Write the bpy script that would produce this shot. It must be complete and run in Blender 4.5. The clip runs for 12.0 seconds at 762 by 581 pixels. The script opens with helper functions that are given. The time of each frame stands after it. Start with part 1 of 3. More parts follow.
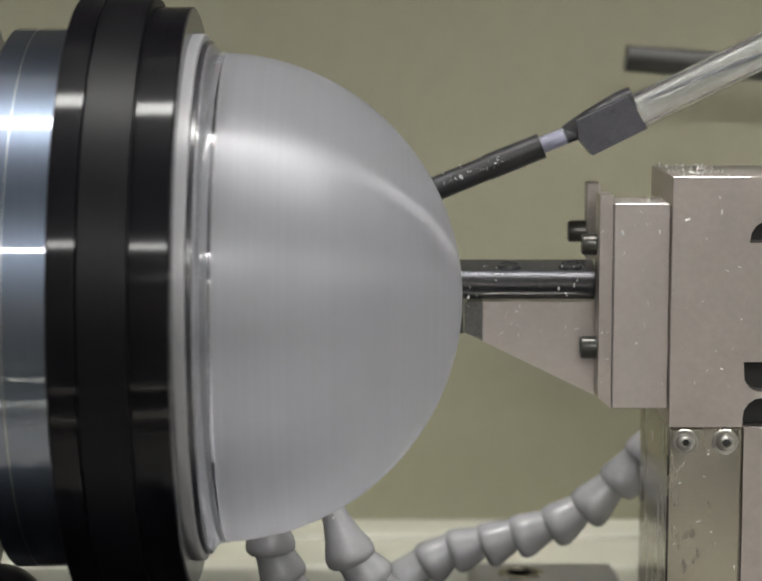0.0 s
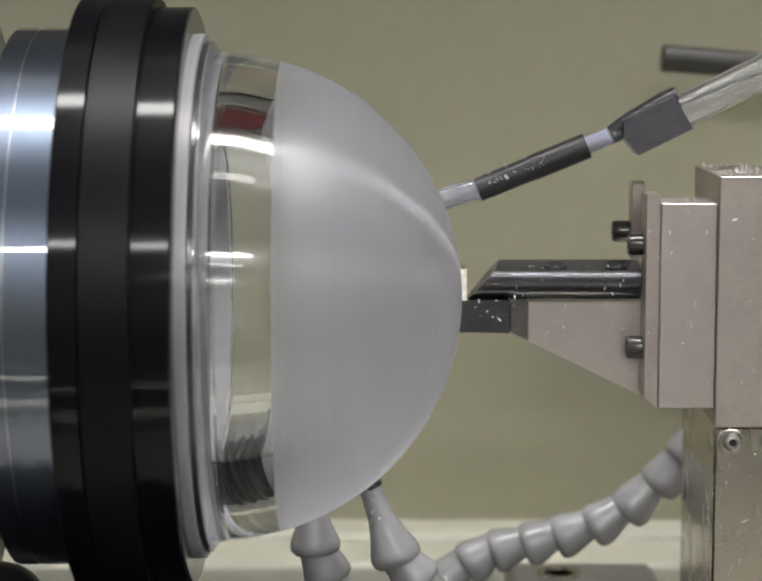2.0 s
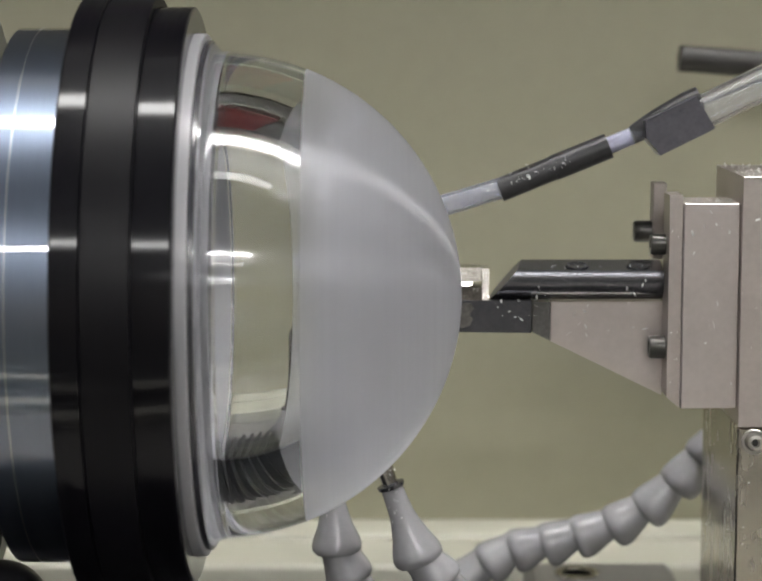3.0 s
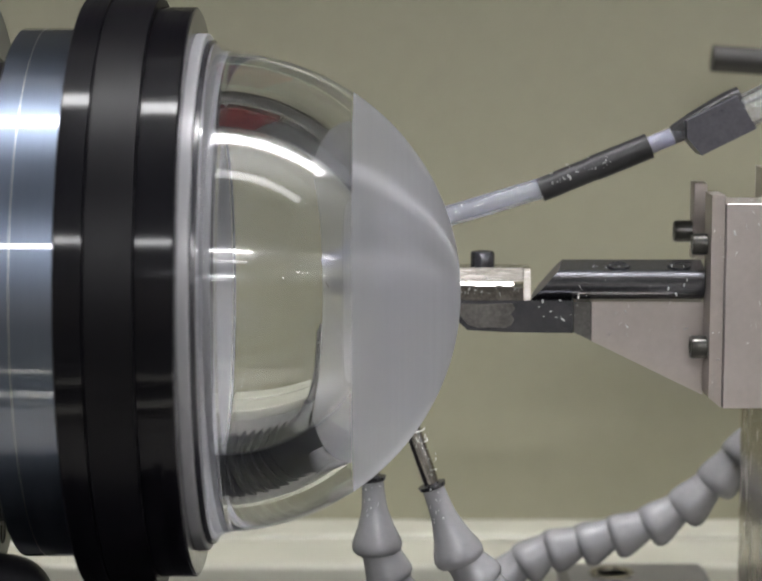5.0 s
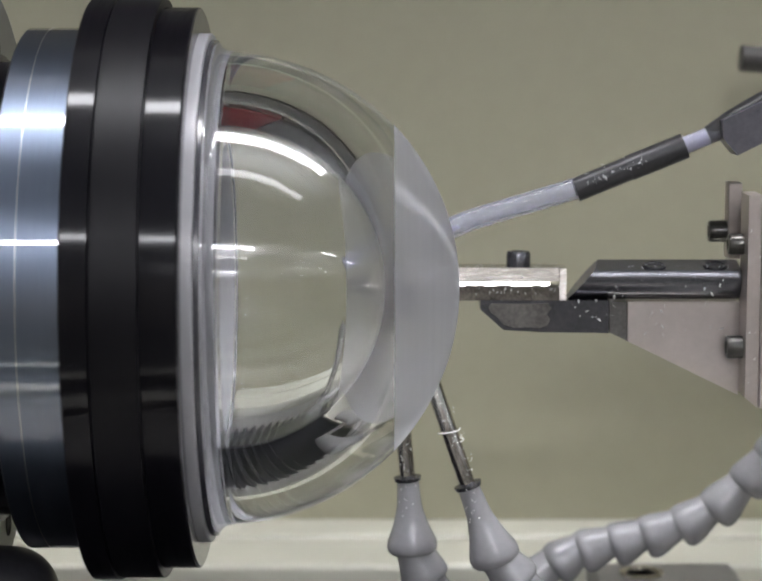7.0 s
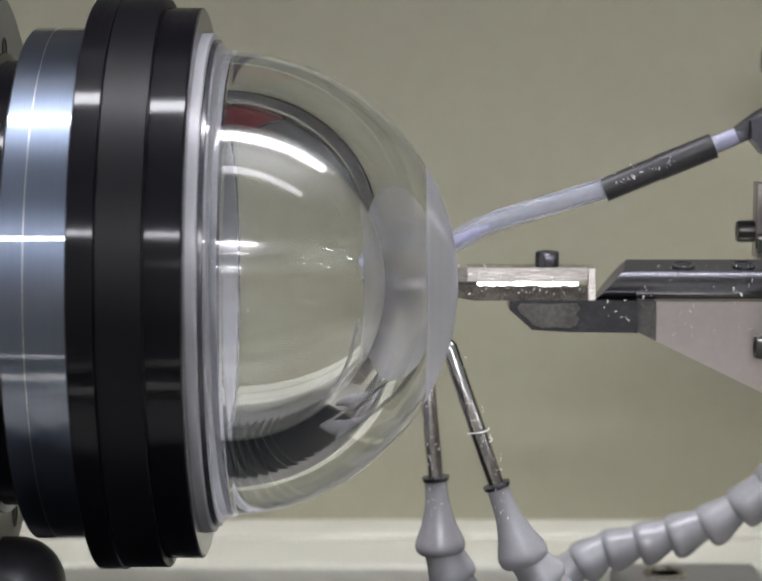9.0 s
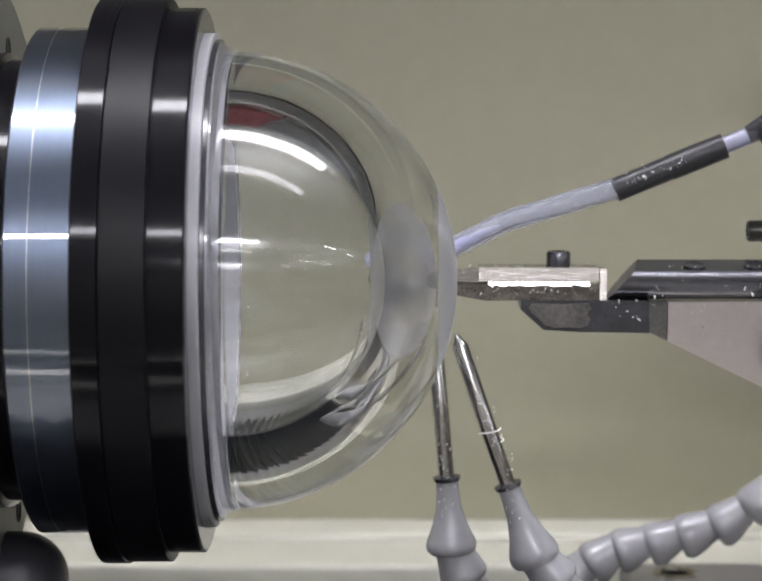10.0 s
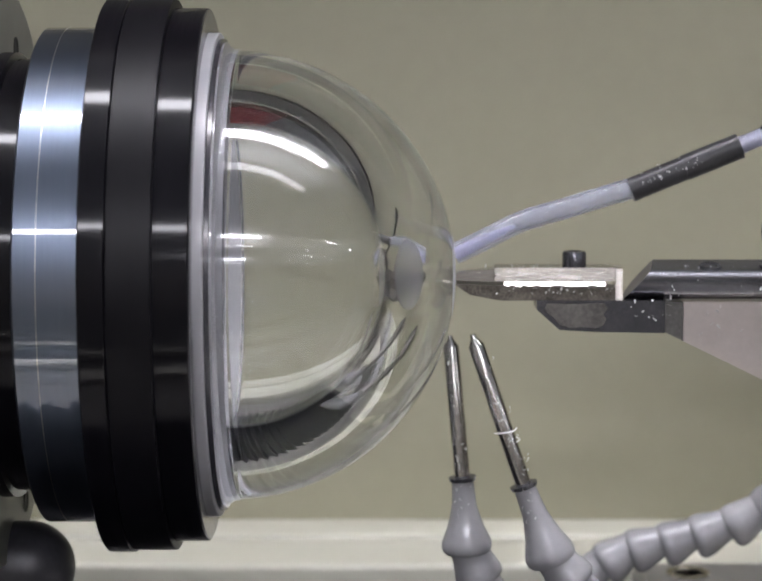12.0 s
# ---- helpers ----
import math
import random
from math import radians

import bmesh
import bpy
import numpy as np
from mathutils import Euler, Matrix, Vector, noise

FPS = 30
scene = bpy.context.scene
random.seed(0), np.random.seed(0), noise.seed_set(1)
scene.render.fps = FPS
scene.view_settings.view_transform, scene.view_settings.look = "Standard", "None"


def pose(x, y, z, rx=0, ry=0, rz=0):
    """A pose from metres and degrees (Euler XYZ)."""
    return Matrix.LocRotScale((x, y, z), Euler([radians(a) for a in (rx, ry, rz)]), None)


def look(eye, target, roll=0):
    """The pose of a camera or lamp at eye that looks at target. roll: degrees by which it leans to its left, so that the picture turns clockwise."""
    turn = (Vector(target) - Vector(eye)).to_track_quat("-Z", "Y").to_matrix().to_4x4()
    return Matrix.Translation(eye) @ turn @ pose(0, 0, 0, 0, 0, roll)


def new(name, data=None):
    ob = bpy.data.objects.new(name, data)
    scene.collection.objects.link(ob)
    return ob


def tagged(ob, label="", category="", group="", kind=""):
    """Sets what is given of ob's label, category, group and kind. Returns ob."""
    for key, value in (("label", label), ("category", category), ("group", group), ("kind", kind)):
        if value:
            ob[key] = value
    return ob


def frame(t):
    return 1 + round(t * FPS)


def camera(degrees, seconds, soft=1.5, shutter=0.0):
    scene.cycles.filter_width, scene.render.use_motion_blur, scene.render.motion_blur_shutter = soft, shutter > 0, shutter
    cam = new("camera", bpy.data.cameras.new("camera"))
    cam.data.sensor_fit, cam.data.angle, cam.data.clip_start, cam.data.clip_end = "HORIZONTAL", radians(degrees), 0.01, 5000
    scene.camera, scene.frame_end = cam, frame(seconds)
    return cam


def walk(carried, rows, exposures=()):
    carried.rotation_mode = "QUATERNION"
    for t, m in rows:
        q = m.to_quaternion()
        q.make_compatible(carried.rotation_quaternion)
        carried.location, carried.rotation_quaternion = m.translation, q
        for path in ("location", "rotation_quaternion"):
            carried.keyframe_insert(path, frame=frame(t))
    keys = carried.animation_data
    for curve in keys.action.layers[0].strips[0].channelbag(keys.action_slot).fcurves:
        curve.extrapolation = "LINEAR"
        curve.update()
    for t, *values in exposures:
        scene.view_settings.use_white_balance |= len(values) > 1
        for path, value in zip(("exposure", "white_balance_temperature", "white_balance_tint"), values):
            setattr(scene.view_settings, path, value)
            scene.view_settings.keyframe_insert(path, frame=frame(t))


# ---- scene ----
R = 0.07                      # outer radius of the dome
START, RATE = 0.0471, 0.1068  # angle of the cut at the start, and its growth per second
TIMES = [i * 0.25 for i in range(49)]


def cut_angle(t):
    return START + RATE * t


def slide_rows(x=0.0, y=0.0, z=0.0):
    """Rows of a thing on the tool slide, which travels along the spindle's axis."""
    return [(t, pose(x + R * (math.sin(cut_angle(t)) - math.sin(START)), y, z)) for t in TIMES]


def spindle_rows(x=0.0, y=0.0, z=0.0):
    """Rows of a thing on the spindle slide, which draws back across the axis."""
    return [(t, pose(x, y + R * (math.cos(START) - math.cos(cut_angle(t))), z)) for t in TIMES]


# ---- camera ----
cam = camera(20.76, 12.0, soft=1.9)
EYE = (0.6661 * R, -8.4845 * R, 1.1208 * R)
VIEW = look(EYE, (EYE[0], EYE[1] + math.cos(0.1282), EYE[2] - math.sin(0.1282)))
cam.data.dof.use_dof = True
cam.data.dof.focus_distance, cam.data.dof.aperture_fstop = 0.625, 15.0
walk(cam, [(0, VIEW), (12, VIEW)], exposures=[(0, -0.08, 6950, 9.5), (3, -0.02, 6880, 11), (7, 0.05, 6500, 14), (9.5, 0.15, 6430, 16.5), (12, 0.11, 6430, 18)])

# ---- light ----
world = bpy.data.worlds.new("room_air")
scene.world = world
world.use_nodes = True
world.node_tree.nodes["Background"].inputs[0].default_value = (0.8, 0.85, 0.9, 1)
world.node_tree.nodes["Background"].inputs[1].default_value = 0.05

LAMP_POWER = 46.0


# ---- materials ----
def link(m, a, b):
    m.node_tree.links.new(a, b)


def node(m, kind, **values):
    n = m.node_tree.nodes.new(kind)
    for k, v in values.items():
        n.inputs[k.replace("_", " ")].default_value = v
    return n


def mat(name, color, rough=0.5, metal=0.0, vary=0.15, scale=60.0, bump=0.0, stretch=(1, 1, 1), fine=6.0,
        spread=0.12, coat=0.0, ior=1.5, coat_ior=1.5, coat_rough=0.03):
    """A painted, plastic or metal surface: two scales of variation in colour and gloss, and a fine relief."""
    m = bpy.data.materials.new(name)
    m.use_nodes = True
    b = m.node_tree.nodes["Principled BSDF"]
    b.inputs["Metallic"].default_value = metal
    b.inputs["IOR"].default_value = ior
    b.inputs["Coat Weight"].default_value = coat
    b.inputs["Coat IOR"].default_value = coat_ior
    b.inputs["Coat Roughness"].default_value = coat_rough
    tc = node(m, "ShaderNodeTexCoord")
    mp = node(m, "ShaderNodeMapping")
    mp.inputs["Scale"].default_value = stretch
    link(m, tc.outputs["Object"], mp.inputs["Vector"])
    n1 = node(m, "ShaderNodeTexNoise", Scale=scale, Detail=4.0, Roughness=0.6)
    n2 = node(m, "ShaderNodeTexNoise", Scale=scale * fine, Detail=3.0, Roughness=0.6)
    link(m, mp.outputs[0], n1.inputs["Vector"])
    link(m, mp.outputs[0], n2.inputs["Vector"])
    mix = node(m, "ShaderNodeMath")
    mix.operation = "ADD"
    link(m, n1.outputs[0], mix.inputs[0])
    link(m, n2.outputs[0], mix.inputs[1])
    ramp = node(m, "ShaderNodeMapRange")
    for k, v in (("From Min", 0.6), ("From Max", 1.4), ("To Min", 1 - vary), ("To Max", 1 + vary)):
        ramp.inputs[k].default_value = v
    link(m, mix.outputs[0], ramp.inputs["Value"])
    sc = node(m, "ShaderNodeVectorMath")
    sc.operation = "SCALE"
    sc.inputs[0].default_value = color
    link(m, ramp.outputs[0], sc.inputs["Scale"])
    link(m, sc.outputs[0], b.inputs["Base Color"])
    rr = node(m, "ShaderNodeMapRange")
    for k, v in (("From Min", 0.6), ("From Max", 1.4), ("To Min", max(0.02, rough - spread * rough)), ("To Max", rough + spread * rough)):
        rr.inputs[k].default_value = v
    link(m, mix.outputs[0], rr.inputs["Value"])
    link(m, rr.outputs[0], b.inputs["Roughness"])
    if bump:
        bp = node(m, "ShaderNodeBump", Strength=1.0, Distance=bump)
        link(m, n2.outputs[0], bp.inputs["Height"])
        link(m, bp.outputs[0], b.inputs["Normal"])
    return m


WALL = mat("olive_enamel", (0.338, 0.325, 0.234), 0.55, vary=0.05, scale=3, bump=0.0002, fine=30)
SILL = mat("cream_enamel", (0.42, 0.415, 0.345), 0.4, vary=0.05, scale=8)
ROOM = mat("room_paint", (0.38, 0.35, 0.315), 0.7, vary=0.06, scale=2)
CEIL = mat("ceiling_tile", (0.72, 0.77, 0.86), 0.8, vary=0.06, scale=3)
FLOOR = mat("floor_vinyl", (0.12, 0.125, 0.12), 0.4, vary=0.15, scale=5)
BED = mat("bed_enamel", (0.50, 0.48, 0.455), 0.4, vary=0.1, scale=20)
STRIP = mat("way_strip", (0.72, 0.7, 0.62), 0.3, metal=0.6, vary=0.08, scale=30)
RUBBER = mat("bellows_rubber", (0.03, 0.03, 0.035), 0.36, vary=0.3, scale=90)
STEEL = mat("turned_steel", (0.115, 0.14, 0.185), 0.33, metal=1.0, vary=0.06, scale=25, stretch=(14, 0.5, 0.5), spread=0.1, coat=1.0, coat_ior=1.9, coat_rough=0.035)
BLACK = mat("black_anodised", (0.003, 0.0027, 0.0042), 0.40, metal=0.0, vary=0.2, scale=25, stretch=(14, 0.5, 0.5), spread=0.2, ior=1.14, coat=0.55, coat_ior=1.38, coat_rough=0.10)
BLACK_SATIN = mat("black_satin", (0.003, 0.0027, 0.0042), 0.40, vary=0.2, scale=25, stretch=(14, 0.5, 0.5), spread=0.05, ior=1.28)
HOUSING = mat("housing_metal", (0.20, 0.20, 0.18), 0.45, metal=0.4, vary=0.3, scale=14)
NICKEL = mat("ground_nickel", (0.58, 0.525, 0.50), 0.36, metal=0.75, vary=0.07, scale=70, bump=0.00002)
NICKEL_EDGE = mat("ground_nickel_dull", (0.50, 0.45, 0.42), 0.4, metal=0.75, vary=0.1, scale=70, bump=0.00002)
POLISHED = mat("polished_steel", (0.45, 0.42, 0.36), 0.24, metal=1.0, vary=0.1, scale=40, stretch=(1, 1, 0.3), spread=0.4)
OXIDE = mat("black_oxide", (0.11, 0.11, 0.12), 0.22, metal=0.75, vary=0.3, scale=120, spread=0.25, ior=1.7)
SCREW = mat("screw_steel", (0.09, 0.088, 0.08), 0.3, metal=0.7, vary=0.25, scale=200)
BRIGHT = mat("bright_screw", (0.52, 0.50, 0.47), 0.3, metal=1.0, vary=0.1, scale=200)
INSERT = mat("insert_steel", (0.54, 0.515, 0.475), 0.26, metal=1.0, vary=0.45, scale=160, bump=0.00006, stretch=(0.25, 1, 1.6))
INSERT_DARK = mat("brazed_dark", (0.12, 0.107, 0.09), 0.35, metal=0.6, vary=0.9, scale=200, bump=0.0002)
WORN = mat("worn_grey", (0.135, 0.13, 0.122), 0.45, metal=0.3, vary=0.35, scale=150)
STAIN = mat("stained_oxide", (0.115, 0.107, 0.098), 0.5, metal=0.3, vary=0.6, scale=110)
NEEDLE = mat("needle_steel", (0.5, 0.48, 0.45), 0.2, metal=1.0, vary=0.4, scale=130, stretch=(1, 1, 0.4))
PLASTIC = mat("grey_nylon", (0.285, 0.282, 0.295), 0.18, vary=0.08, scale=70)
HOSE_BLACK = mat("black_heatshrink", (0.025, 0.025, 0.027), 0.38, vary=0.35, scale=150, bump=0.00015)
HOSE_GREY = mat("grey_rubber", (0.08, 0.078, 0.092), 0.3, vary=0.25, scale=130, bump=0.0001)
TUBE_CORE = mat("pale_core", (0.74, 0.73, 0.87), 0.5, vary=0.25, scale=140)
DARK_LINE = mat("dark_refraction", (0.035, 0.034, 0.04), 0.2, vary=0.2, scale=90, ior=1.6)
ROD = mat("dark_rod", (0.03, 0.028, 0.025), 0.5, vary=0.2, scale=60)
# near-black that stands for the shade inside slots, sockets and bolt holes
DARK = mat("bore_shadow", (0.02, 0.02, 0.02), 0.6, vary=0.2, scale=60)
DIM = mat("dark_paint", (0.07, 0.07, 0.068), 0.6, vary=0.1, scale=3)
CHIP = mat("acrylic_chip", (0.85, 0.85, 0.83), 0.35, vary=0.05, scale=200)
RED = mat("red_label", (0.17, 0.018, 0.022), 0.8, vary=0.1, scale=30, ior=1.12)

TUBE = bpy.data.materials.new("clear_tube")
TUBE.use_nodes = True
tb = TUBE.node_tree.nodes["Principled BSDF"]
tb.inputs["Base Color"].default_value = (0.86, 0.88, 1.0, 1)
tb.inputs["Transmission Weight"].default_value = 0.88
tb.inputs["Roughness"].default_value = 0.05
tb.inputs["IOR"].default_value = 1.4

CLEAR = bpy.data.materials.new("clear_pipe")
CLEAR.use_nodes = True
cb = CLEAR.node_tree.nodes["Principled BSDF"]
cb.inputs["Base Color"].default_value = (0.92, 0.93, 0.97, 1)
cb.inputs["Transmission Weight"].default_value = 0.95
cb.inputs["Roughness"].default_value = 0.01
cb.inputs["IOR"].default_value = 1.45

LAMP = bpy.data.materials.new("lamp_diffuser")
LAMP.use_nodes = True
lb = LAMP.node_tree.nodes["Principled BSDF"]
lb.inputs["Emission Color"].default_value = (0.94, 0.97, 1.0, 1)
lb.inputs["Emission Strength"].default_value = LAMP_POWER

tool = new("turning_tool")   # the tool and its post; its place also bounds the polished part of the dome
tagged(tool, "nickel-plated tool post with black swan-neck diamond turning tool", "cutting tool")


def acrylic():
    """Acrylic, polished clear where the tool has passed and frosted from rough turning where it has not."""
    m = bpy.data.materials.new("acrylic")
    m.use_nodes = True
    t = m.node_tree
    t.nodes.remove(t.nodes["Principled BSDF"])
    out = t.nodes["Material Output"]
    clear = node(m, "ShaderNodeBsdfGlass", Roughness=0.0, IOR=1.49)
    clear.inputs["Color"].default_value = (0.985, 0.99, 0.985, 1)
    rough = node(m, "ShaderNodeBsdfGlass", Roughness=0.33, IOR=1.49)
    rough.inputs["Color"].default_value = (0.95, 0.955, 0.98, 1)
    white = node(m, "ShaderNodeBsdfDiffuse", Roughness=0.5)
    white.inputs["Color"].default_value = (0.55, 0.55, 0.58, 1)
    sheen = node(m, "ShaderNodeBsdfAnisotropic", Roughness=0.54, Anisotropy=0.82, Rotation=0.0)
    groove = node(m, "ShaderNodeTangent")
    groove.direction_type, groove.axis = "RADIAL", "X"
    link(m, groove.outputs[0], sheen.inputs["Tangent"])
    sheen.inputs["Color"].default_value = (0.9, 0.9, 0.95, 1)
    # fine turning rings along the axis vary the frosting a little
    tc0 = node(m, "ShaderNodeTexCoord")
    mp = node(m, "ShaderNodeMapping")
    mp.inputs["Scale"].default_value = (900, 8, 8)
    link(m, tc0.outputs["Object"], mp.inputs["Vector"])
    rings = node(m, "ShaderNodeTexNoise", Scale=1.0, Detail=3.0)
    link(m, mp.outputs[0], rings.inputs["Vector"])
    amount = node(m, "ShaderNodeMapRange")
    for k, v in (("From Min", 0.3), ("From Max", 0.7), ("To Min", 0.27), ("To Max", 0.33)):
        amount.inputs[k].default_value = v
    link(m, rings.outputs[0], amount.inputs["Value"])
    soft = node(m, "ShaderNodeBsdfTranslucent")
    soft.inputs["Color"].default_value = (0.42, 0.425, 0.45, 1)
    body = node(m, "ShaderNodeMixShader")
    body.inputs[0].default_value = 0.45
    link(m, white.outputs[0], body.inputs[1])
    link(m, soft.outputs[0], body.inputs[2])
    f1 = node(m, "ShaderNodeMixShader")
    link(m, amount.outputs[0], f1.inputs[0])
    link(m, rough.outputs[0], f1.inputs[1])
    link(m, body.outputs[0], f1.inputs[2])
    f2 = node(m, "ShaderNodeMixShader")
    f2.inputs[0].default_value = 0.03
    link(m, f1.outputs[0], f2.inputs[1])
    link(m, sheen.outputs[0], f2.inputs[2])
    tc = node(m, "ShaderNodeTexCoord")
    tc.object = tool
    sep = node(m, "ShaderNodeSeparateXYZ")
    link(m, tc.outputs["Object"], sep.inputs[0])
    own = node(m, "ShaderNodeSeparateXYZ")
    link(m, tc0.outputs["Object"], own.inputs[0])
    # x on the dome past the tool's cut: own - (0.046 R + 1.012 * (own - tool))
    lead = node(m, "ShaderNodeMath")
    lead.operation = "MULTIPLY"
    link(m, own.outputs[0], lead.inputs[0])
    lead.inputs[1].default_value = -0.012
    past = node(m, "ShaderNodeMath")
    past.operation = "MULTIPLY_ADD"
    link(m, sep.outputs[0], past.inputs[0])
    past.inputs[1].default_value = 1.012
    link(m, lead.outputs[0], past.inputs[2])
    edge = node(m, "ShaderNodeMapRange")
    for k, v in (("From Min", 0.046 * R - 0.00008), ("From Max", 0.046 * R + 0.00008)):
        edge.inputs[k].default_value = v
    link(m, past.outputs[0], edge.inputs["Value"])
    # faint sheen of the finest tool marks on the polished part
    marks = node(m, "ShaderNodeBsdfAnisotropic", Roughness=0.2, Anisotropy=0.6)
    link(m, groove.outputs[0], marks.inputs["Tangent"])
    fine = node(m, "ShaderNodeMixShader")
    fine.inputs[0].default_value = 0.03
    link(m, clear.outputs[0], fine.inputs[1])
    link(m, marks.outputs[0], fine.inputs[2])
    mix = node(m, "ShaderNodeMixShader")
    link(m, edge.outputs[0], mix.inputs[0])
    link(m, fine.outputs[0], mix.inputs[1])
    link(m, f2.outputs[0], mix.inputs[2])
    link(m, mix.outputs[0], out.inputs[0])
    return m


def plain_glass(name, color, rough, ior, white=0.0):
    m = bpy.data.materials.new(name)
    m.use_nodes = True
    b = m.node_tree.nodes["Principled BSDF"]
    b.inputs["Base Color"].default_value = (*color, 1)
    b.inputs["Transmission Weight"].default_value = 1 - white
    b.inputs["Roughness"].default_value = rough
    b.inputs["IOR"].default_value = ior
    return m


ACRYLIC = acrylic()
ACRYLIC_INNER = plain_glass("acrylic_polished", (0.99, 0.99, 0.99), 0.0, 1.49)
ACRYLIC_FLANGE = plain_glass("acrylic_ground", (0.45, 0.45, 0.47), 0.3, 1.49, 0.7)

ACRYLIC_BASE = plain_glass("acrylic_base", (0.31, 0.31, 0.33), 0.4, 1.49, 0.75)


# ---- shapes ----
def part(name, bm, material, parent, label="", smooth=True):
    me = bpy.data.meshes.new(name)
    bmesh.ops.recalc_face_normals(bm, faces=bm.faces)
    for f in bm.faces:
        f.smooth = smooth
    if smooth:
        for e in bm.edges:
            if len(e.link_faces) == 2 and e.calc_face_angle(0) > 0.6:
                e.smooth = False
    bm.to_mesh(me)
    bm.free()
    for mm in (material if isinstance(material, (list, tuple)) else [material]):
        me.materials.append(mm)
    ob = new(name, me)
    if parent:
        ob.parent = parent
    if label:
        tagged(ob, label)
    return ob


def thing(name, label, category, kind="", group=""):
    return tagged(new(name), label, category, group, kind)


def lathe(profile, m=None, seg=96, bm=None, closed=True):
    """Turn a profile of (along, radius) round the x axis; m places it."""
    bm = bm or bmesh.new()
    m = m or Matrix()
    rings = []
    for x, r in profile:
        if r < 1e-7:
            rings.append([bm.verts.new(m @ Vector((x, 0, 0)))])
        else:
            rings.append([bm.verts.new(m @ Vector((x, r * math.cos(a), r * math.sin(a))))
                          for a in (2 * math.pi * k / seg for k in range(seg))])
    for a, b in zip(rings, rings[1:]):
        for k in range(seg):
            q = [a[k % len(a)], a[(k + 1) % len(a)], b[(k + 1) % len(b)], b[k % len(b)]]
            q = list(dict.fromkeys(q))
            if len(q) > 2:
                bm.faces.new(q)
    if closed:
        for ring in (rings[0], rings[-1]):
            if len(ring) > 2:
                bm.faces.new(ring)
    return bm


def along(p, q):
    """A frame whose x axis runs from p towards q."""
    p, q = Vector(p), Vector(q)
    return Matrix.Translation(p) @ (q - p).to_track_quat("X", "Z").to_matrix().to_4x4()


def bevelled(bm, w, seg=2):
    if w:
        es = [e for e in bm.edges if len(e.link_faces) == 2 and e.calc_face_angle(0) > 0.3]
        bmesh.ops.bevel(bm, geom=es, offset=w, segments=seg, profile=0.5, affect="EDGES", clamp_overlap=True)
    return bm


def box(x0, x1, y0, y1, z0, z1, w=0.0004, seg=1):
    bm = bmesh.new()
    bmesh.ops.create_cube(bm, size=1)
    for v in bm.verts:
        v.co = Vector(((x0 + x1) / 2 + v.co.x * (x1 - x0), (y0 + y1) / 2 + v.co.y * (y1 - y0), (z0 + z1) / 2 + v.co.z * (z1 - z0)))
    return bevelled(bm, w, seg)


def prism(poly, y0, y1, w=0.0004, seg=1):
    """An upright outline of (x, z) given depth from y0 to y1."""
    bm = bmesh.new()
    a = [bm.verts.new((x, y0, z)) for x, z in poly]
    b = [bm.verts.new((x, y1, z)) for x, z in poly]
    bm.faces.new(a)
    bm.faces.new(b[::-1])
    n = len(poly)
    for k in range(n):
        bm.faces.new((a[k], b[k], b[(k + 1) % n], a[(k + 1) % n]))
    return bevelled(bm, w, seg)


def pipe(points, radius, seg=24, bore=0.0, ends=True):
    """A round tube through points, smoothed; radius may be a list."""
    pts = [Vector(p) for p in points]
    fine, radii = [], []
    rad = radius if isinstance(radius, (list, tuple)) else [radius] * len(pts)
    for k in range(len(pts) - 1):
        p0, p1, p2, p3 = pts[max(k - 1, 0)], pts[k], pts[k + 1], pts[min(k + 2, len(pts) - 1)]
        for s in range(8):
            u = s / 8
            fine.append(0.5 * ((2 * p1) + (p2 - p0) * u + (2 * p0 - 5 * p1 + 4 * p2 - p3) * u * u + (3 * p1 - p0 - 3 * p2 + p3) * u ** 3))
            radii.append(rad[k] + (rad[k + 1] - rad[k]) * u)
    fine.append(pts[-1])
    radii.append(rad[-1])
    bm = bmesh.new()

    def skin(shrink):
        rings = []
        for k, p in enumerate(fine):
            d = fine[min(k + 1, len(fine) - 1)] - fine[max(k - 1, 0)]
            q = d.to_track_quat("X", "Z").to_matrix()
            r = radii[k] - shrink
            rings.append([bm.verts.new(p + q @ Vector((0, r * math.cos(a), r * math.sin(a))))
                          for a in (2 * math.pi * j / seg for j in range(seg))])
        for a, b in zip(rings, rings[1:]):
            for j in range(seg):
                bm.faces.new((a[j], a[(j + 1) % seg], b[(j + 1) % seg], b[j]))
        return rings
    outer = skin(0)
    if bore:
        inner = skin(bore)
        for a, b in ((outer[0], inner[0]), (outer[-1], inner[-1])):
            for j in range(seg):
                bm.faces.new((a[j], a[(j + 1) % seg], b[(j + 1) % seg], b[j]))
    elif ends:
        bm.faces.new(outer[0])
        bm.faces.new(outer[-1])
    return bm


def arc(cx, cr, r, a0, a1, n):
    """Points of an arc in the (along, radius) plane, angles in degrees."""
    return [(cx + r * math.cos(radians(a0 + (a1 - a0) * k / n)), cr + r * math.sin(radians(a0 + (a1 - a0) * k / n))) for k in range(n + 1)]


# ---- room ----
def structure(name, bm, material, label, category):
    ob = part(name, bm, material, None, label, smooth=False)
    return tagged(ob, "", category, "", "structure")


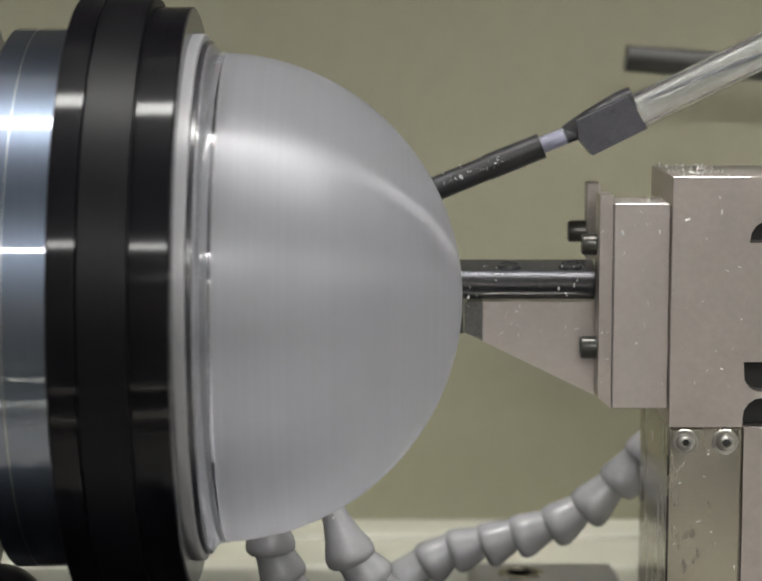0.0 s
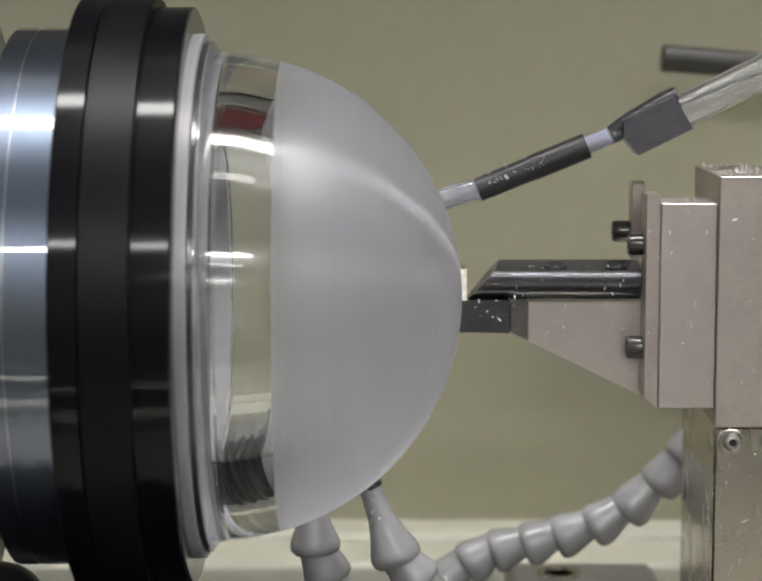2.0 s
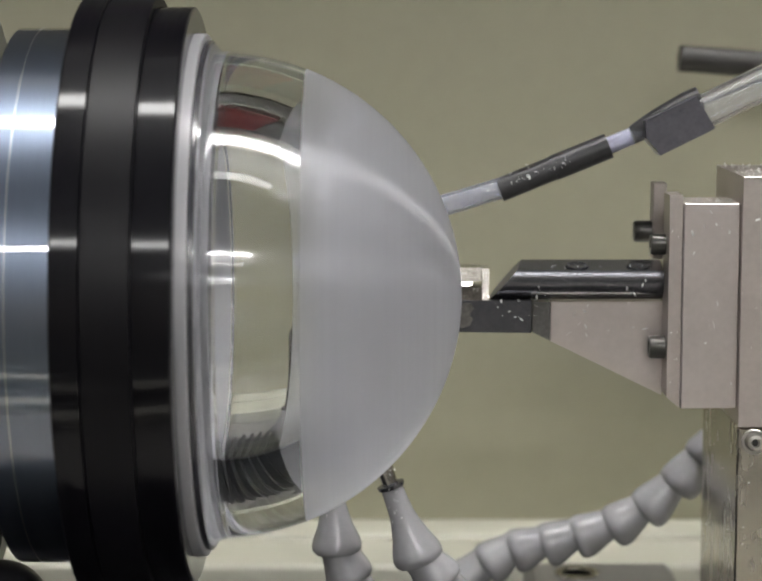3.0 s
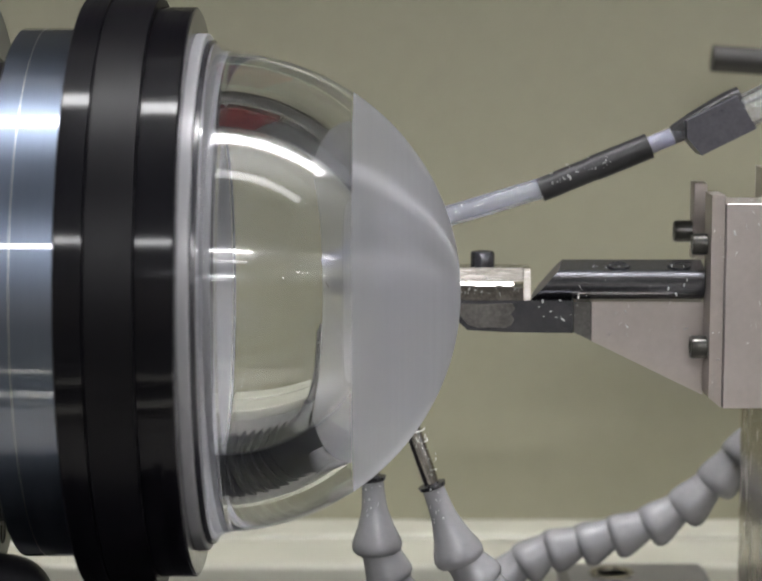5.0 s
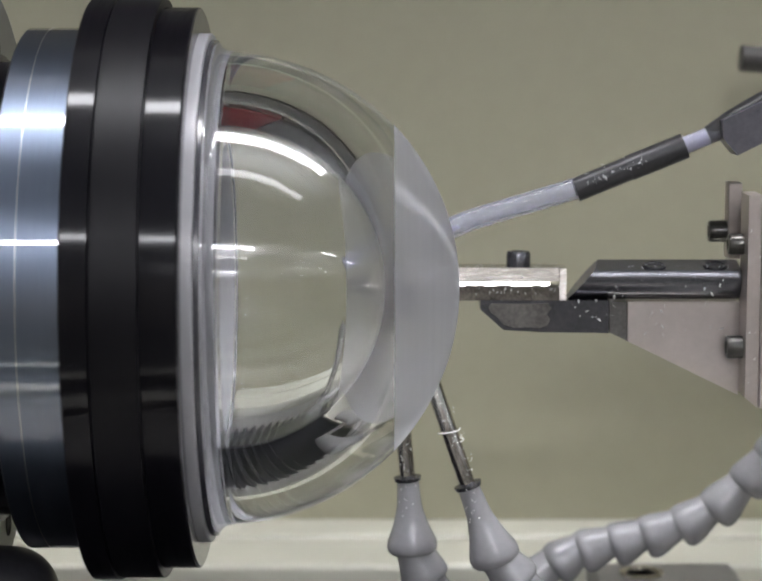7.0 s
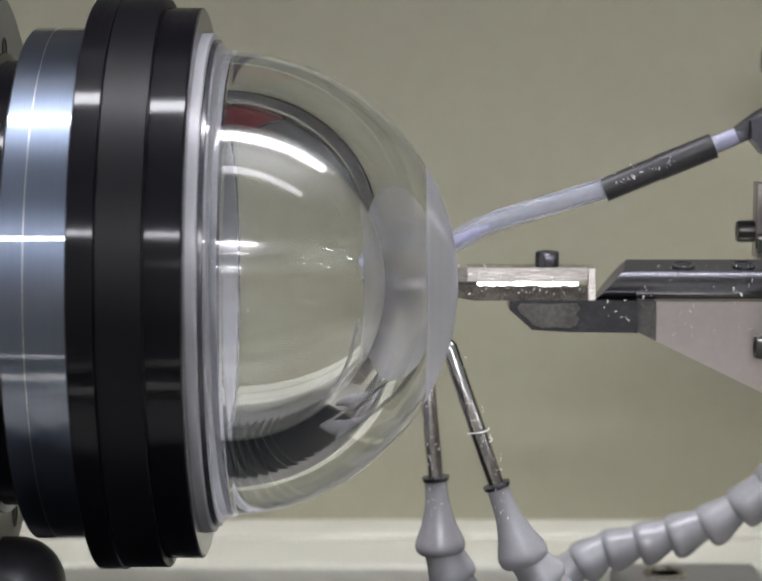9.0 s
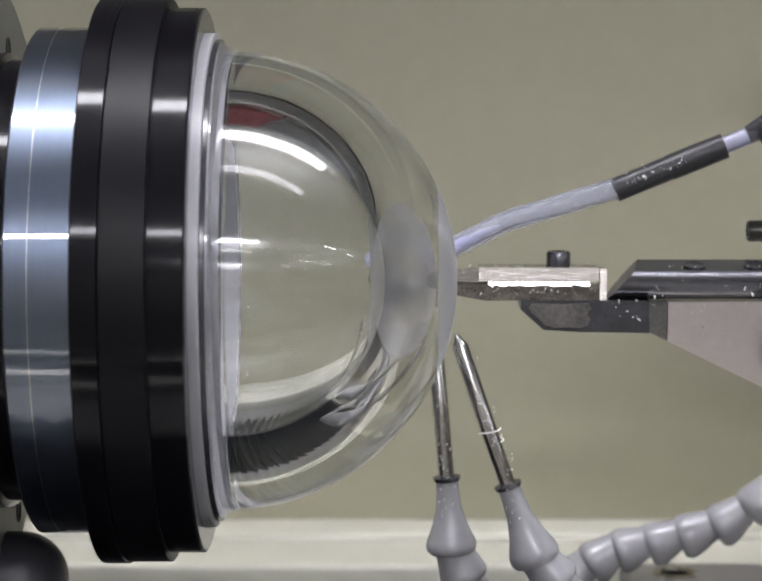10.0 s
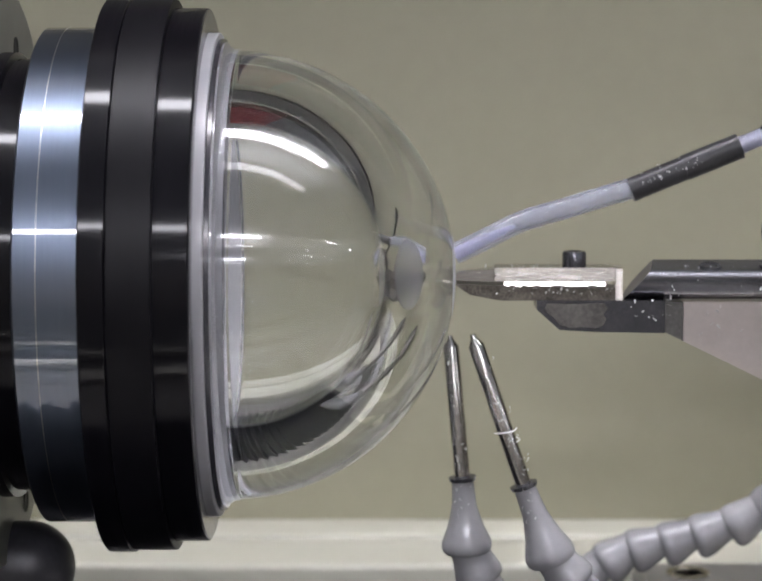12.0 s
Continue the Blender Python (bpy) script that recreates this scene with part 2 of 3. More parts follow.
structure("floor", box(-2.4, 9.3, -8.0, 0.5, -1.15, -1.1, 0), FLOOR, "dark grey vinyl workshop floor", "floor")
structure("ceiling", box(-2.4, 9.3, -8.0, 0.5, 1.8, 1.85, 0), CEIL, "pale ceiling over the workshop", "ceiling")
structure("wall_back", box(-2.4, 9.3, 0.30, 0.35, -1.1, 0.18, 0), WALL, "olive painted panel behind the lathe", "wall")
structure("wall_upper", box(-2.4, 9.3, 0.302, 0.35, 0.1805, 1.8, 0), DIM, "dark painted upper wall behind the lathe", "wall")
structure("wall_front", box(-2.4, 9.3, -8.0, -7.95, -1.1, 1.8, 0), ROOM, "plain workshop wall", "wall")
structure("wall_west", box(-2.4, -2.35, -7.95, 0.30, -1.1, 1.8, 0), ROOM, "plain workshop wall", "wall")
structure("wall_east", box(9.25, 9.3, -7.95, 0.30, -1.1, 1.8, 0), ROOM, "plain workshop wall", "wall")


def ceiling_lamp(x0, x1, y, half=0.084):
    la = thing("ceiling_lamp", "long white ceiling light fitting, switched on", "ceiling light", group="ceiling lights")
    part("housing", box(x0 - 0.045, x1 + 0.045, y - 0.15, y + 0.15, 1.725, 1.798, 0.006), ROOM, la)
    part("diffuser", box(x0, x1, y - half, y + half, 1.70, 1.724, 0.006), LAMP, la, "glowing white diffuser")


ceiling_lamp(-0.68, 1.46, -0.24, 0.076)
ceiling_lamp(-0.9, 1.25, -3.5, 0.12)
ceiling_lamp(-0.6, 1.3, -6.6, 0.12)
for x0, y in ((3.9, -2.85), (6.4, -2.85), (4.2, -5.1), (6.6, -5.1)):
    ceiling_lamp(x0, x0 + 1.0, y, 0.05)

# unseen hood, added so its penumbra darkens the upper part of the wall
hood = thing("shade_hood", "unseen grey hood lip added to shade the top of the wall", "hood")
part("sheet", box(-1.2, 1.6, 0.150, 0.3015, 0.535, 0.541, 0.001), ROOM, hood)
part("front_lip", box(-1.2, 1.6, 0.146, 0.1495, 0.530, 0.56, 0.0008), ROOM, hood)

# ---- machine bed ----
bed = thing("machine_bed", "grey enamelled machine bed under the slides", "machine bed")
part("casting", box(-0.9, 0.9, -0.48, 0.268, -1.1, -0.235, 0.004), BED, bed)
part("front_rail", box(-0.9, 0.9, -0.479, -0.445, -0.234, -0.2, 0.003), STRIP, bed, "bright front rail")
part("way_rail", box(-0.9, 0.9, -0.335, -0.30, -0.234, -0.2, 0.003), STRIP, bed, "bright slideway rail")
part("trough", box(-0.9, 0.9, -0.444, -0.336, -0.234, -0.225, 0.002), ROD, bed, "dark drip trough")
part("rear_ledge", box(-0.9, 0.9, 0.269, 0.299, -1.1, -0.1372, 0.003, 3), SILL, bed, "cream enamelled ledge along the back")
part("shelf", box(-0.9, 0.9, 0.2265, 0.2685, -0.162, -0.1388, 0.003, 3), SILL, bed, "cream enamelled shelf along the back")
part("shelf_rib", box(-0.9, 0.9, 0.231, 0.2680, -0.2345, -0.1625, 0.002), BED, bed)


def bellows(x0, x1, y0, y1, z, pitch, depth):
    """A folded way cover running along x."""
    bm = bmesh.new()
    n = int((x1 - x0) / pitch)
    rows = []
    for k in range(2 * n + 1):
        x = x0 + k * pitch / 2
        g = depth if k % 2 else 0.0
        rows.append([bm.verts.new(p) for p in ((x, y0 + g, -0.235), (x, y0 + g, z - g), (x, y1 - g, z - g), (x, y1 - g, -0.235))])
    for a, b in zip(rows, rows[1:]):
        for j in range(3):
            bm.faces.new((a[j], a[j + 1], b[j + 1], b[j]))
    return bm


duct = thing("cable_duct", "dark grey cable duct along the wall", "cable duct")
part("channel", box(-0.5, 0.45, 0.286, 0.299, 0.186, 0.262, 0.002), ROD, duct)
part("lid", box(-0.5, 0.45, 0.283, 0.299, 0.263, 0.275, 0.001), SILL, duct, "pale upper edge")
guard = thing("wall_guard", "grey metal guard with a red panel fixed on the wall", "guard")
part("panel", box(-0.015, 0.09, 0.25, 0.299, 0.284, 0.50, 0.003), RED, guard, "dull red panel")
part("side_panel", box(0.0915, 0.45, 0.25, 0.299, 0.284, 0.50, 0.003), DIM, guard, "grey end panel")

cover = thing("way_bellows", "black folded rubber bellows over the slideway", "bellows")
part("folds", bellows(-0.5, 0.165, -0.144, 0.212, -0.177, 0.0096, 0.017), RUBBER, cover, smooth=False)


# ---- workpiece and spindle ----
def build_dome():
    ob = thing("acrylic_dome", "clear acrylic dome, frosted where not yet polished", "dome")
    ri = INNER * R
    # outer skin from the flange's root over the apex, inner skin back to the base plane
    root = -0.040 * R
    outer = [(root, 1.035 * R)] + arc(0.035 * R, 1.053 * R, 0.049 * R, 200, 270, 8) + [(0.0455 * R, 1.0035 * R), (0.0465 * R, 0.9985 * R)]
    a0 = math.degrees(math.acos(0.048))
    outer += [(R * math.cos(radians(a)), R * math.sin(radians(a))) for a in [a0 * (1 - k / 90) for k in range(91)]]
    outer[-1] = (R, 0.0)
    bm = lathe(outer, seg=192, closed=False)
    n_outer = len(bm.faces)
    inner = [(-0.0995 * R, ri)] + [(ri * math.sin(radians(a)), ri * math.cos(radians(a))) for a in [90 * k / 80 for k in range(81)]]
    inner[-1] = (ri, 0.0)
    lathe(inner, seg=192, bm=bm, closed=False)
    # base ring closes the shell
    n_skin = len(bm.faces)
    lathe([(-0.0995 * R, ri), (-0.0995 * R, 1.035 * R), (root, 1.035 * R)], seg=192, bm=bm, closed=False)
    bm.faces.ensure_lookup_table()
    for f in bm.faces[n_skin:]:
        f.material_index = 1
    for f in bm.faces:
        c = f.calc_center_median()
        if f.material_index == 0 and c.x < -0.002 and math.hypot(c.y, c.z) < 0.9 * R:
            f.material_index = 1
        elif f.material_index == 0 and c.x < 0.0452 * R and math.hypot(c.y, c.z) > 0.9 * R:
            f.material_index = 2
    bmesh.ops.remove_doubles(bm, verts=bm.verts, dist=1e-6)
    part("shell", bm, [ACRYLIC, ACRYLIC_BASE, ACRYLIC_INNER], ob).visible_shadow = False
    part("flange", lathe([(-0.0995 * R, 1.036 * R), (-0.0995 * R, 1.07 * R), (-0.095 * R, 1.075 * R), (-0.047 * R, 1.075 * R), (-0.042 * R, 1.07 * R),
                          (-0.042 * R, 1.036 * R), (-0.0995 * R, 1.036 * R)], seg=160, closed=False), ACRYLIC_FLANGE, ob, "white ground acrylic flange")
    # added dark ring imitates the dark line refracted in the clear groove
    part("refraction_ring", lathe([(-0.0415 * R, 1.0365 * R), (-0.0415 * R, 1.0475 * R), (-0.040 * R, 1.049 * R), (-0.022 * R, 1.049 * R), (-0.0205 * R, 1.0475 * R), (-0.0205 * R, 1.0365 * R), (-0.0415 * R, 1.0365 * R)], seg=160, closed=False), DARK_LINE, ob, "dark glossy ring in place of the refracted line beside the flange")
    return ob


INNER = 0.685
dome = build_dome()

chuck = thing("spindle_chuck", "black anodised vacuum chuck on a polished steel spindle nose", "chuck")
part("front_ring", lathe([(-0.26 * R, 0.4 * R), (-0.26 * R, 1.183 * R), (-0.232 * R, 1.183 * R), (-0.094 * R, 1.183 * R), (-0.0905 * R, 1.179 * R), (-0.0905 * R, 1.08 * R), (-0.1065 * R, 1.08 * R), (-0.1065 * R, 0.4 * R)], seg=160), BLACK, chuck, "glossy black front ring")
part("face_plate", lathe([(-0.106 * R, 0.0), (-0.106 * R, 1.0785 * R), (-0.1005 * R, 1.0785 * R), (-0.1005 * R, 0.0)], seg=128), OXIDE, chuck, "dark metal face plate")
part("face_ring", lathe([(-0.0903 * R, 1.08 * R), (-0.0903 * R, 1.176 * R), (-0.0850 * R, 1.170 * R), (-0.0850 * R, 1.08 * R), (-0.0903 * R, 1.08 * R)], seg=160, closed=False), OXIDE, chuck, "dark metal rim of the chuck face")
part("middle_ring", lathe([(-0.412 * R, 0.4 * R), (-0.412 * R, 1.219 * R), (-0.409 * R, 1.222 * R), (-0.235 * R, 1.222 * R), (-0.232 * R, 1.219 * R), (-0.232 * R, 0.4 * R)], seg=160), BLACK_SATIN, chuck, "satin black middle ring")
part("rear_ring", lathe([(-0.522 * R, 0.4 * R), (-0.522 * R, 1.224 * R), (-0.517 * R, 1.23 * R), (-0.417 * R, 1.23 * R), (-0.413 * R, 1.224 * R), (-0.413 * R, 0.4 * R)], seg=160), BLACK, chuck, "glossy black rear ring")
part("nose", lathe([(-0.80 * R, 0.4 * R), (-0.80 * R, 1.090 * R), (-0.792 * R, 1.099 * R), (-0.53 * R, 1.099 * R), (-0.522 * R, 1.09 * R), (-0.522 * R, 0.4 * R)], seg=160), STEEL, chuck, "polished steel spindle nose")

part("scribed_line", lathe([(-0.7017 * R, 1.0975 * R), (-0.7017 * R, 1.0994 * R), (-0.6998 * R, 1.0994 * R), (-0.6998 * R, 1.0975 * R)], seg=160), BRIGHT, chuck, "faint scribed line")

head = thing("spindle_housing", "dull metal spindle housing with a black hub", "spindle")
part("barrel", lathe([(-5 * R, 1.2 * R), (-1.602 * R, 1.2 * R)], seg=96), HOUSING, head)
part("flange", lathe([(-1.6 * R, 0.4 * R), (-1.6 * R, 1.28 * R), (-1.58 * R, 1.30 * R), (-1.012 * R, 1.30 * R), (-1.0 * R, 1.288 * R), (-1.0 * R, 0.4 * R)], seg=128), HOUSING, head, "dull grey flange face")
part("hub", lathe([(-0.998 * R, 0.4 * R), (-0.998 * R, 0.99 * R), (-0.94 * R, 0.99 * R), (-0.93 * R, 0.96 * R), (-0.802 * R, 0.96 * R), (-0.802 * R, 0.4 * R)], seg=128), BLACK, head, "black hub ring")
for z in (1.0, -1.1):
    part("bolt_hole", lathe([(0, 0.055 * R), (0.004 * R, 0.055 * R), (0.004 * R, 0.045 * R), (-0.01 * R, 0.04 * R), (-0.01 * R, 0)], pose(-0.999 * R, 0.3 * R, z * R), seg=24), DARK, head, "bolt hole with its shade coloured dark")
part("knob", lathe([(-0.6 * R, 0.0), (-0.6 * R, 0.19 * R), (-0.58 * R, 0.21 * R)] + arc(0.03 * R, 0.0, 0.21 * R, 90, 0, 12), pose(-0.965 * R, -0.02 * R, -1.335 * R), seg=40, closed=False), RUBBER, head, "black handle with a rounded end")

# ---- tool post ----
Y0 = 0.066
def shank():
    """A round bar with a flat on top and a slanted nose."""
    r, zc = 0.0069, -0.0033
    bm = lathe([(0.055, r), (0.1153, r)], pose(0, Y0 + r, zc), seg=64)
    for co, no in (((0, Y0 + 0.0009, -0.0002), (0, -0.216, 0.976)), ((0.0600, 0, -0.0097), (-0.0143, 0, 0.0125))):
        cut = bmesh.ops.bisect_plane(bm, geom=bm.verts[:] + bm.edges[:] + bm.faces[:], plane_co=co, plane_no=Vector(no).normalized(), clear_outer=True)
        bmesh.ops.edgenet_fill(bm, edges=[e for e in cut["geom_cut"] if isinstance(e, bmesh.types.BMEdge)])
    slant = Vector((-0.0143, 0, 0.0125)).normalized()
    for f in bm.faces:
        f.normal_update()
        f.material_index = 1 if abs(f.normal.dot(slant)) > 0.98 and len(f.verts) > 4 else 0
    return bm


part("shank", shank(), [OXIDE, STAIN], tool, "black oxide round tool shank with a top flat")
part("neck", prism([(0.0318, -0.0098), (0.0318, -0.0128), (0.0392, -0.0194), (0.0513, -0.0201), (0.0730, -0.0204), (0.0730, -0.0099)], Y0, Y0 + 0.013, 0.0005), OXIDE, tool, "black oxide swan neck")
part("seat_pad", prism([(0.0352, -0.0108), (0.0344, -0.0122), (0.0352, -0.0138), (0.0372, -0.0152), (0.0392, -0.0176), (0.0425, -0.0186), (0.0470, -0.0184), (0.0510, -0.0187), (0.0532, -0.0178), (0.0542, -0.0158), (0.0531, -0.0142), (0.0545, -0.0124), (0.0534, -0.0107), (0.0450, -0.0110)], Y0 - 0.0004, Y0 - 0.0001, 0.0001), STAIN, tool, "worn grey patch")


def bar(section, x0, x1, n_cuts=1, wear=0.0, w=0.0002):
    """A bar along x with a section of (y, z); wear chews its lower edge unevenly."""
    bm = bmesh.new()
    low = min(z for y, z in section)
    ends = []
    for k in range(n_cuts + 1):
        drop = random.uniform(-0.2, 1.0) * wear
        ends.append([bm.verts.new((x0 + (x1 - x0) * k / n_cuts, Y0 + y - (drop if z == low and y < 0.005 else 0), z - (drop * 0.9 if z == low else 0))) for y, z in section])
    bm.faces.new(ends[0])
    bm.faces.new(ends[-1][::-1])
    n = len(section)
    for p, q in zip(ends, ends[1:]):
        for k in range(n):
            bm.faces.new((p[k], q[k], q[(k + 1) % n], p[(k + 1) % n]))
    return bevelled(bm, w)


random.seed(9)
part("insert", bar([(0.00276, 0.0004), (0.0110, 0.0006), (0.0110, -0.0040), (0.0023, -0.0040)], 0.0185, 0.0570), INSERT, tool, "bright steel tool insert")
part("clamp_lip", bar([(0.0024, -0.0041), (0.0105, -0.0041), (0.0105, -0.0050), (0.0016, -0.0050)], 0.0215, 0.0540, 26, 0.0007, 0), INSERT, tool, "bright bevelled lip under the insert")
part("insert_end", bar([(0.0018, 0.0003), (0.0108, 0.0003), (0.0108, -0.0100), (0.0004, -0.0100)], 0.0572, 0.0594), INSERT, tool, "bright end of the insert")
part("cutting_tip", prism([(0.0042, -0.0020), (0.0060, -0.0036), (0.0183, -0.0044), (0.0183, -0.0002), (0.0122, -0.0009), (0.0062, -0.0014)], Y0 + 0.0034, Y0 + 0.0100, 0.0003), INSERT, tool, "small cutting tip")
part("carrier", prism([(0.0045, -0.0030), (0.0065, -0.0055), (0.0105, -0.0082), (0.0165, -0.0094), (0.0205, -0.0101), (0.0570, -0.0100), (0.0570, -0.0059), (0.0186, -0.0050), (0.0062, -0.0046)], Y0 + 0.0014, Y0 + 0.0105, 0.0004), INSERT_DARK, tool, "dark stained insert carrier")


def cap_screw(name, p, q, r, head, parent, material=SCREW):
    """A socket head cap screw whose head runs from p towards q."""
    m = along(p, q)
    s = part(name, lathe([(0, r), (head * 0.85, r), (head, r * 0.88), (head, r * 0.55), (head * 0.5, r * 0.5), (head * 0.5, 0)], m, seg=24), material, parent)
    d = (Vector(q) - Vector(p)).normalized()
    c = Vector(p) + d * head * 0.5
    part("socket", lathe([(0, r * 0.5), (head * 0.08, r * 0.48), (head * 0.08, 0)], along(c, c + d), seg=6), DARK, s)
    return s


cap_screw("clamp_screw", (0.0442, Y0 + 0.006, 0.0006), (0.0442, Y0 + 0.006, 1), 0.0039, 0.0048, tool, OXIDE)
for x in (0.0879, 0.1074):
    part("recess_rim", lathe([(0.0, 0.0037), (0.0005, 0.0037), (0.0006, 0.0035), (0.0006, 0.0031), (0.0, 0.0030)], along((x, Y0 + 0.0048, 0.0006), (x, Y0 - 0.216, 1.0)), seg=28), OXIDE, tool, "dull rim of the screw recess")
    part("set_screw", lathe([(-0.0006, 0.0033), (0.0002, 0.0033), (0.0003, 0.0028), (-0.0012, 0.0024), (-0.0012, 0)], along((x, Y0 + 0.0048, 0.0006), (x, Y0 - 0.216, 1.0)), seg=20), SCREW, tool, "set screw in the shank")
part("gusset", prism([(0.0795, -0.0108), (0.0795, -0.0236), (0.1155, -0.0412), (0.1155, -0.0108)], Y0 + 0.004, Y0 + 0.014, 0.0004), NICKEL, tool, "ground nickel bracket under the shank")
part("gusset_tip", prism([(0.0737, -0.0109), (0.0737, -0.0208), (0.0793, -0.0235), (0.0793, -0.0109)], Y0 + 0.0042, Y0 + 0.0138, 0.0003), WORN, tool, "worn dark end of the bracket")
part("clamp_plate", prism([(0.1155, 0.0247), (0.1155, -0.0397), (0.1196, -0.0432), (0.1196, 0.0247)], 0.057, 0.071, 0.0004), NICKEL_EDGE, tool)
part("rear_tab", box(0.1143, 0.1188, 0.0885, 0.096, 0.001, 0.0262, 0.0004), NICKEL_EDGE, tool)
part("tab_arm", box(0.1190, 0.1374, 0.0887, 0.0955, 0.002, 0.020, 0.0004), NICKEL_EDGE, tool)
part("riser_plate", box(0.1198, 0.1374, 0.0555, 0.078, -0.0430, 0.0222, 0.0003), NICKEL, tool)
cap_screw("cap_screw", (0.1143, 0.0922, 0.0098), (0.1, 0.0922, 0.0098), 0.0036, 0.0058, tool)
cap_screw("cap_screw", (0.1154, 0.066, 0.0083), (0.1, 0.066, 0.0083), 0.0034, 0.0048, tool)
cap_screw("cap_screw", (0.1154, 0.064, -0.0246), (0.1, 0.064, -0.0246), 0.0037, 0.0050, tool)


def tool_block():
    """The big tool block, with slots let in from its far end."""
    poly = [(0.1376, 0.0308), (0.1376, -0.0483), (0.1607, -0.0483), (0.1607, -0.0455)]
    poly += [(0.1667 - 0.006 * math.cos(radians(a)), -0.0450 + 0.006 * math.sin(radians(a))) for a in (20, 45, 70, 90)]
    poly += [(0.1900, -0.0390), (0.1900, -0.0372)]
    poly += [(0.1667 - 0.006 * math.cos(radians(a)), -0.0312 - 0.006 * math.sin(radians(a))) for a in (90, 70, 45, 20)]
    poly += [(0.1607, -0.0275), (0.1900, -0.0275), (0.1900, 0.0102), (0.1618, 0.0102)]
    poly += [(0.1685 - 0.0067 * math.cos(radians(a)), 0.0108 + 0.0067 * math.sin(radians(a))) for a in (20, 45, 70, 90)]
    poly += [(0.1900, 0.0175), (0.1900, 0.0308)]
    return prism(poly, 0.052, 0.105, 0)


part("tool_block", tool_block(), NICKEL_EDGE, tool, "large nickel-plated tool block", smooth=False)
part("edge", box(0.1375, 0.1616, 0.0517, 0.0527, 0.0303, 0.03095, 0.0004), BRIGHT, tool, "bright worn edge")
# fillers set back in the slots, coloured dark as the shade there
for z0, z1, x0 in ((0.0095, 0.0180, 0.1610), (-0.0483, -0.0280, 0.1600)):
    part("slot", box(x0, 0.1895, 0.0600, 0.1045, z0, z1, 0.0003), DARK, tool, "dark filler for the shade in the block's slot")
part("post", box(0.1374, 0.1608, 0.0525, 0.122, -0.1675, -0.0486, 0.0006), POLISHED, tool, "polished steel upright")
part("post_side", box(0.1614, 0.200, 0.0535, 0.120, -0.1675, -0.0486, 0.0002), NICKEL_EDGE, tool)
def hexagon(p, q, r, depth):
    """A six-sided socket."""
    return lathe([(0, r), (depth, r * 0.98), (depth, 0)], along(p, q), seg=6)


for x in (0.1428, 0.1554):
    at = (x, 0.0525, -0.0531)
    part("washer", lathe([(0, 0.0041), (0.0005, 0.0041), (0.0007, 0.0039), (0.0007, 0.0031), (0, 0.0030)], along(at, (x, 0, -0.0531)), seg=32), BRIGHT, tool, "bright washer")
    screw = part("button_screw", lathe([(0, 0.0029), (0.0012, 0.0029), (0.0024, 0.0024), (0.0028, 0.0017), (0.0028, 0.0014), (0.0016, 0.0012), (0.0016, 0)], along(at, (x, 0, -0.0531)), seg=32), BRIGHT, tool, "bright button screw")
    part("socket", hexagon((x, 0.0509, -0.0531), (x, 0, -0.0531), 0.0012, 0.0002), DARK, screw)

# ---- coolant line ----
YH = 0.085
line = thing("coolant_line", "clear plastic coolant tube with black shrink sleeves", "tube")
part("nozzle_tube", pipe([(0.0060, 0.084, 0.0030), (0.0165, 0.084, 0.0082), (0.0280, YH, 0.0137), (0.0440, YH, 0.0186), (0.070, YH, 0.0265)], 0.0036, bore=0.0011), TUBE, line)
# pale violet cores added inside both tubes to tint and whiten them
part("nozzle_core", pipe([(0.0064, 0.084, 0.0030), (0.0165, 0.084, 0.0080), (0.0220, YH, 0.0106), (0.026, YH, 0.0122)], [0.0022, 0.0017, 0.0011, 0.0005]), TUBE_CORE, line, "pale violet core inside the tube")
part("sleeve", pipe([(0.0635, YH, 0.0240), (0.081, YH, 0.0312), (0.0990, YH, 0.0385)], 0.0040), HOSE_BLACK, line, "black shrink sleeve")
part("collar", pipe([(0.0810, YH, 0.0312), (0.0990, YH, 0.0385)], 0.00425), HOSE_BLACK, line)
part("link_tube", pipe([(0.097, YH, 0.0378), (0.110, YH, 0.0432)], 0.0029), TUBE, line)
part("link_core", pipe([(0.099, YH, 0.0386), (0.1065, YH, 0.0417)], 0.0019), TUBE_CORE, line, "pale core inside the tube")
part("elbow", pipe([(0.1065, YH, 0.0425), (0.114, YH, 0.0465), (0.124, YH, 0.0520), (0.1285, YH, 0.0540)], [0.0024, 0.0036, 0.0040, 0.0040]), HOSE_BLACK, line, "black rubber elbow")
part("elbow_lug", prism([(0.1100, 0.0470), (0.1262, 0.0549), (0.1326, 0.0445), (0.1150, 0.0358), (0.1104, 0.0412)],
                        YH - 0.0075, YH + 0.0062, 0.0036, 6), HOSE_GREY, line, "dark grey moulded rubber elbow")
part("supply_tube", pipe([(0.124, YH, 0.0468), (0.150, YH, 0.0594), (0.190, YH, 0.0788), (0.30, YH, 0.132)], 0.0058, bore=0.0014), CLEAR, line, "clear supply tube")

rod = thing("rear_rod", "dark matt round rod behind the tool post", "rod")
part("bar", pipe([(0.1462, 0.257, 0.0640), (0.22, 0.257, 0.0590), (0.45, 0.257, 0.045)], 0.0054), ROD, rod)
part("bracket", box(0.43, 0.47, 0.235, 0.267, -0.2345, 0.05, 0.002), ROD, rod)


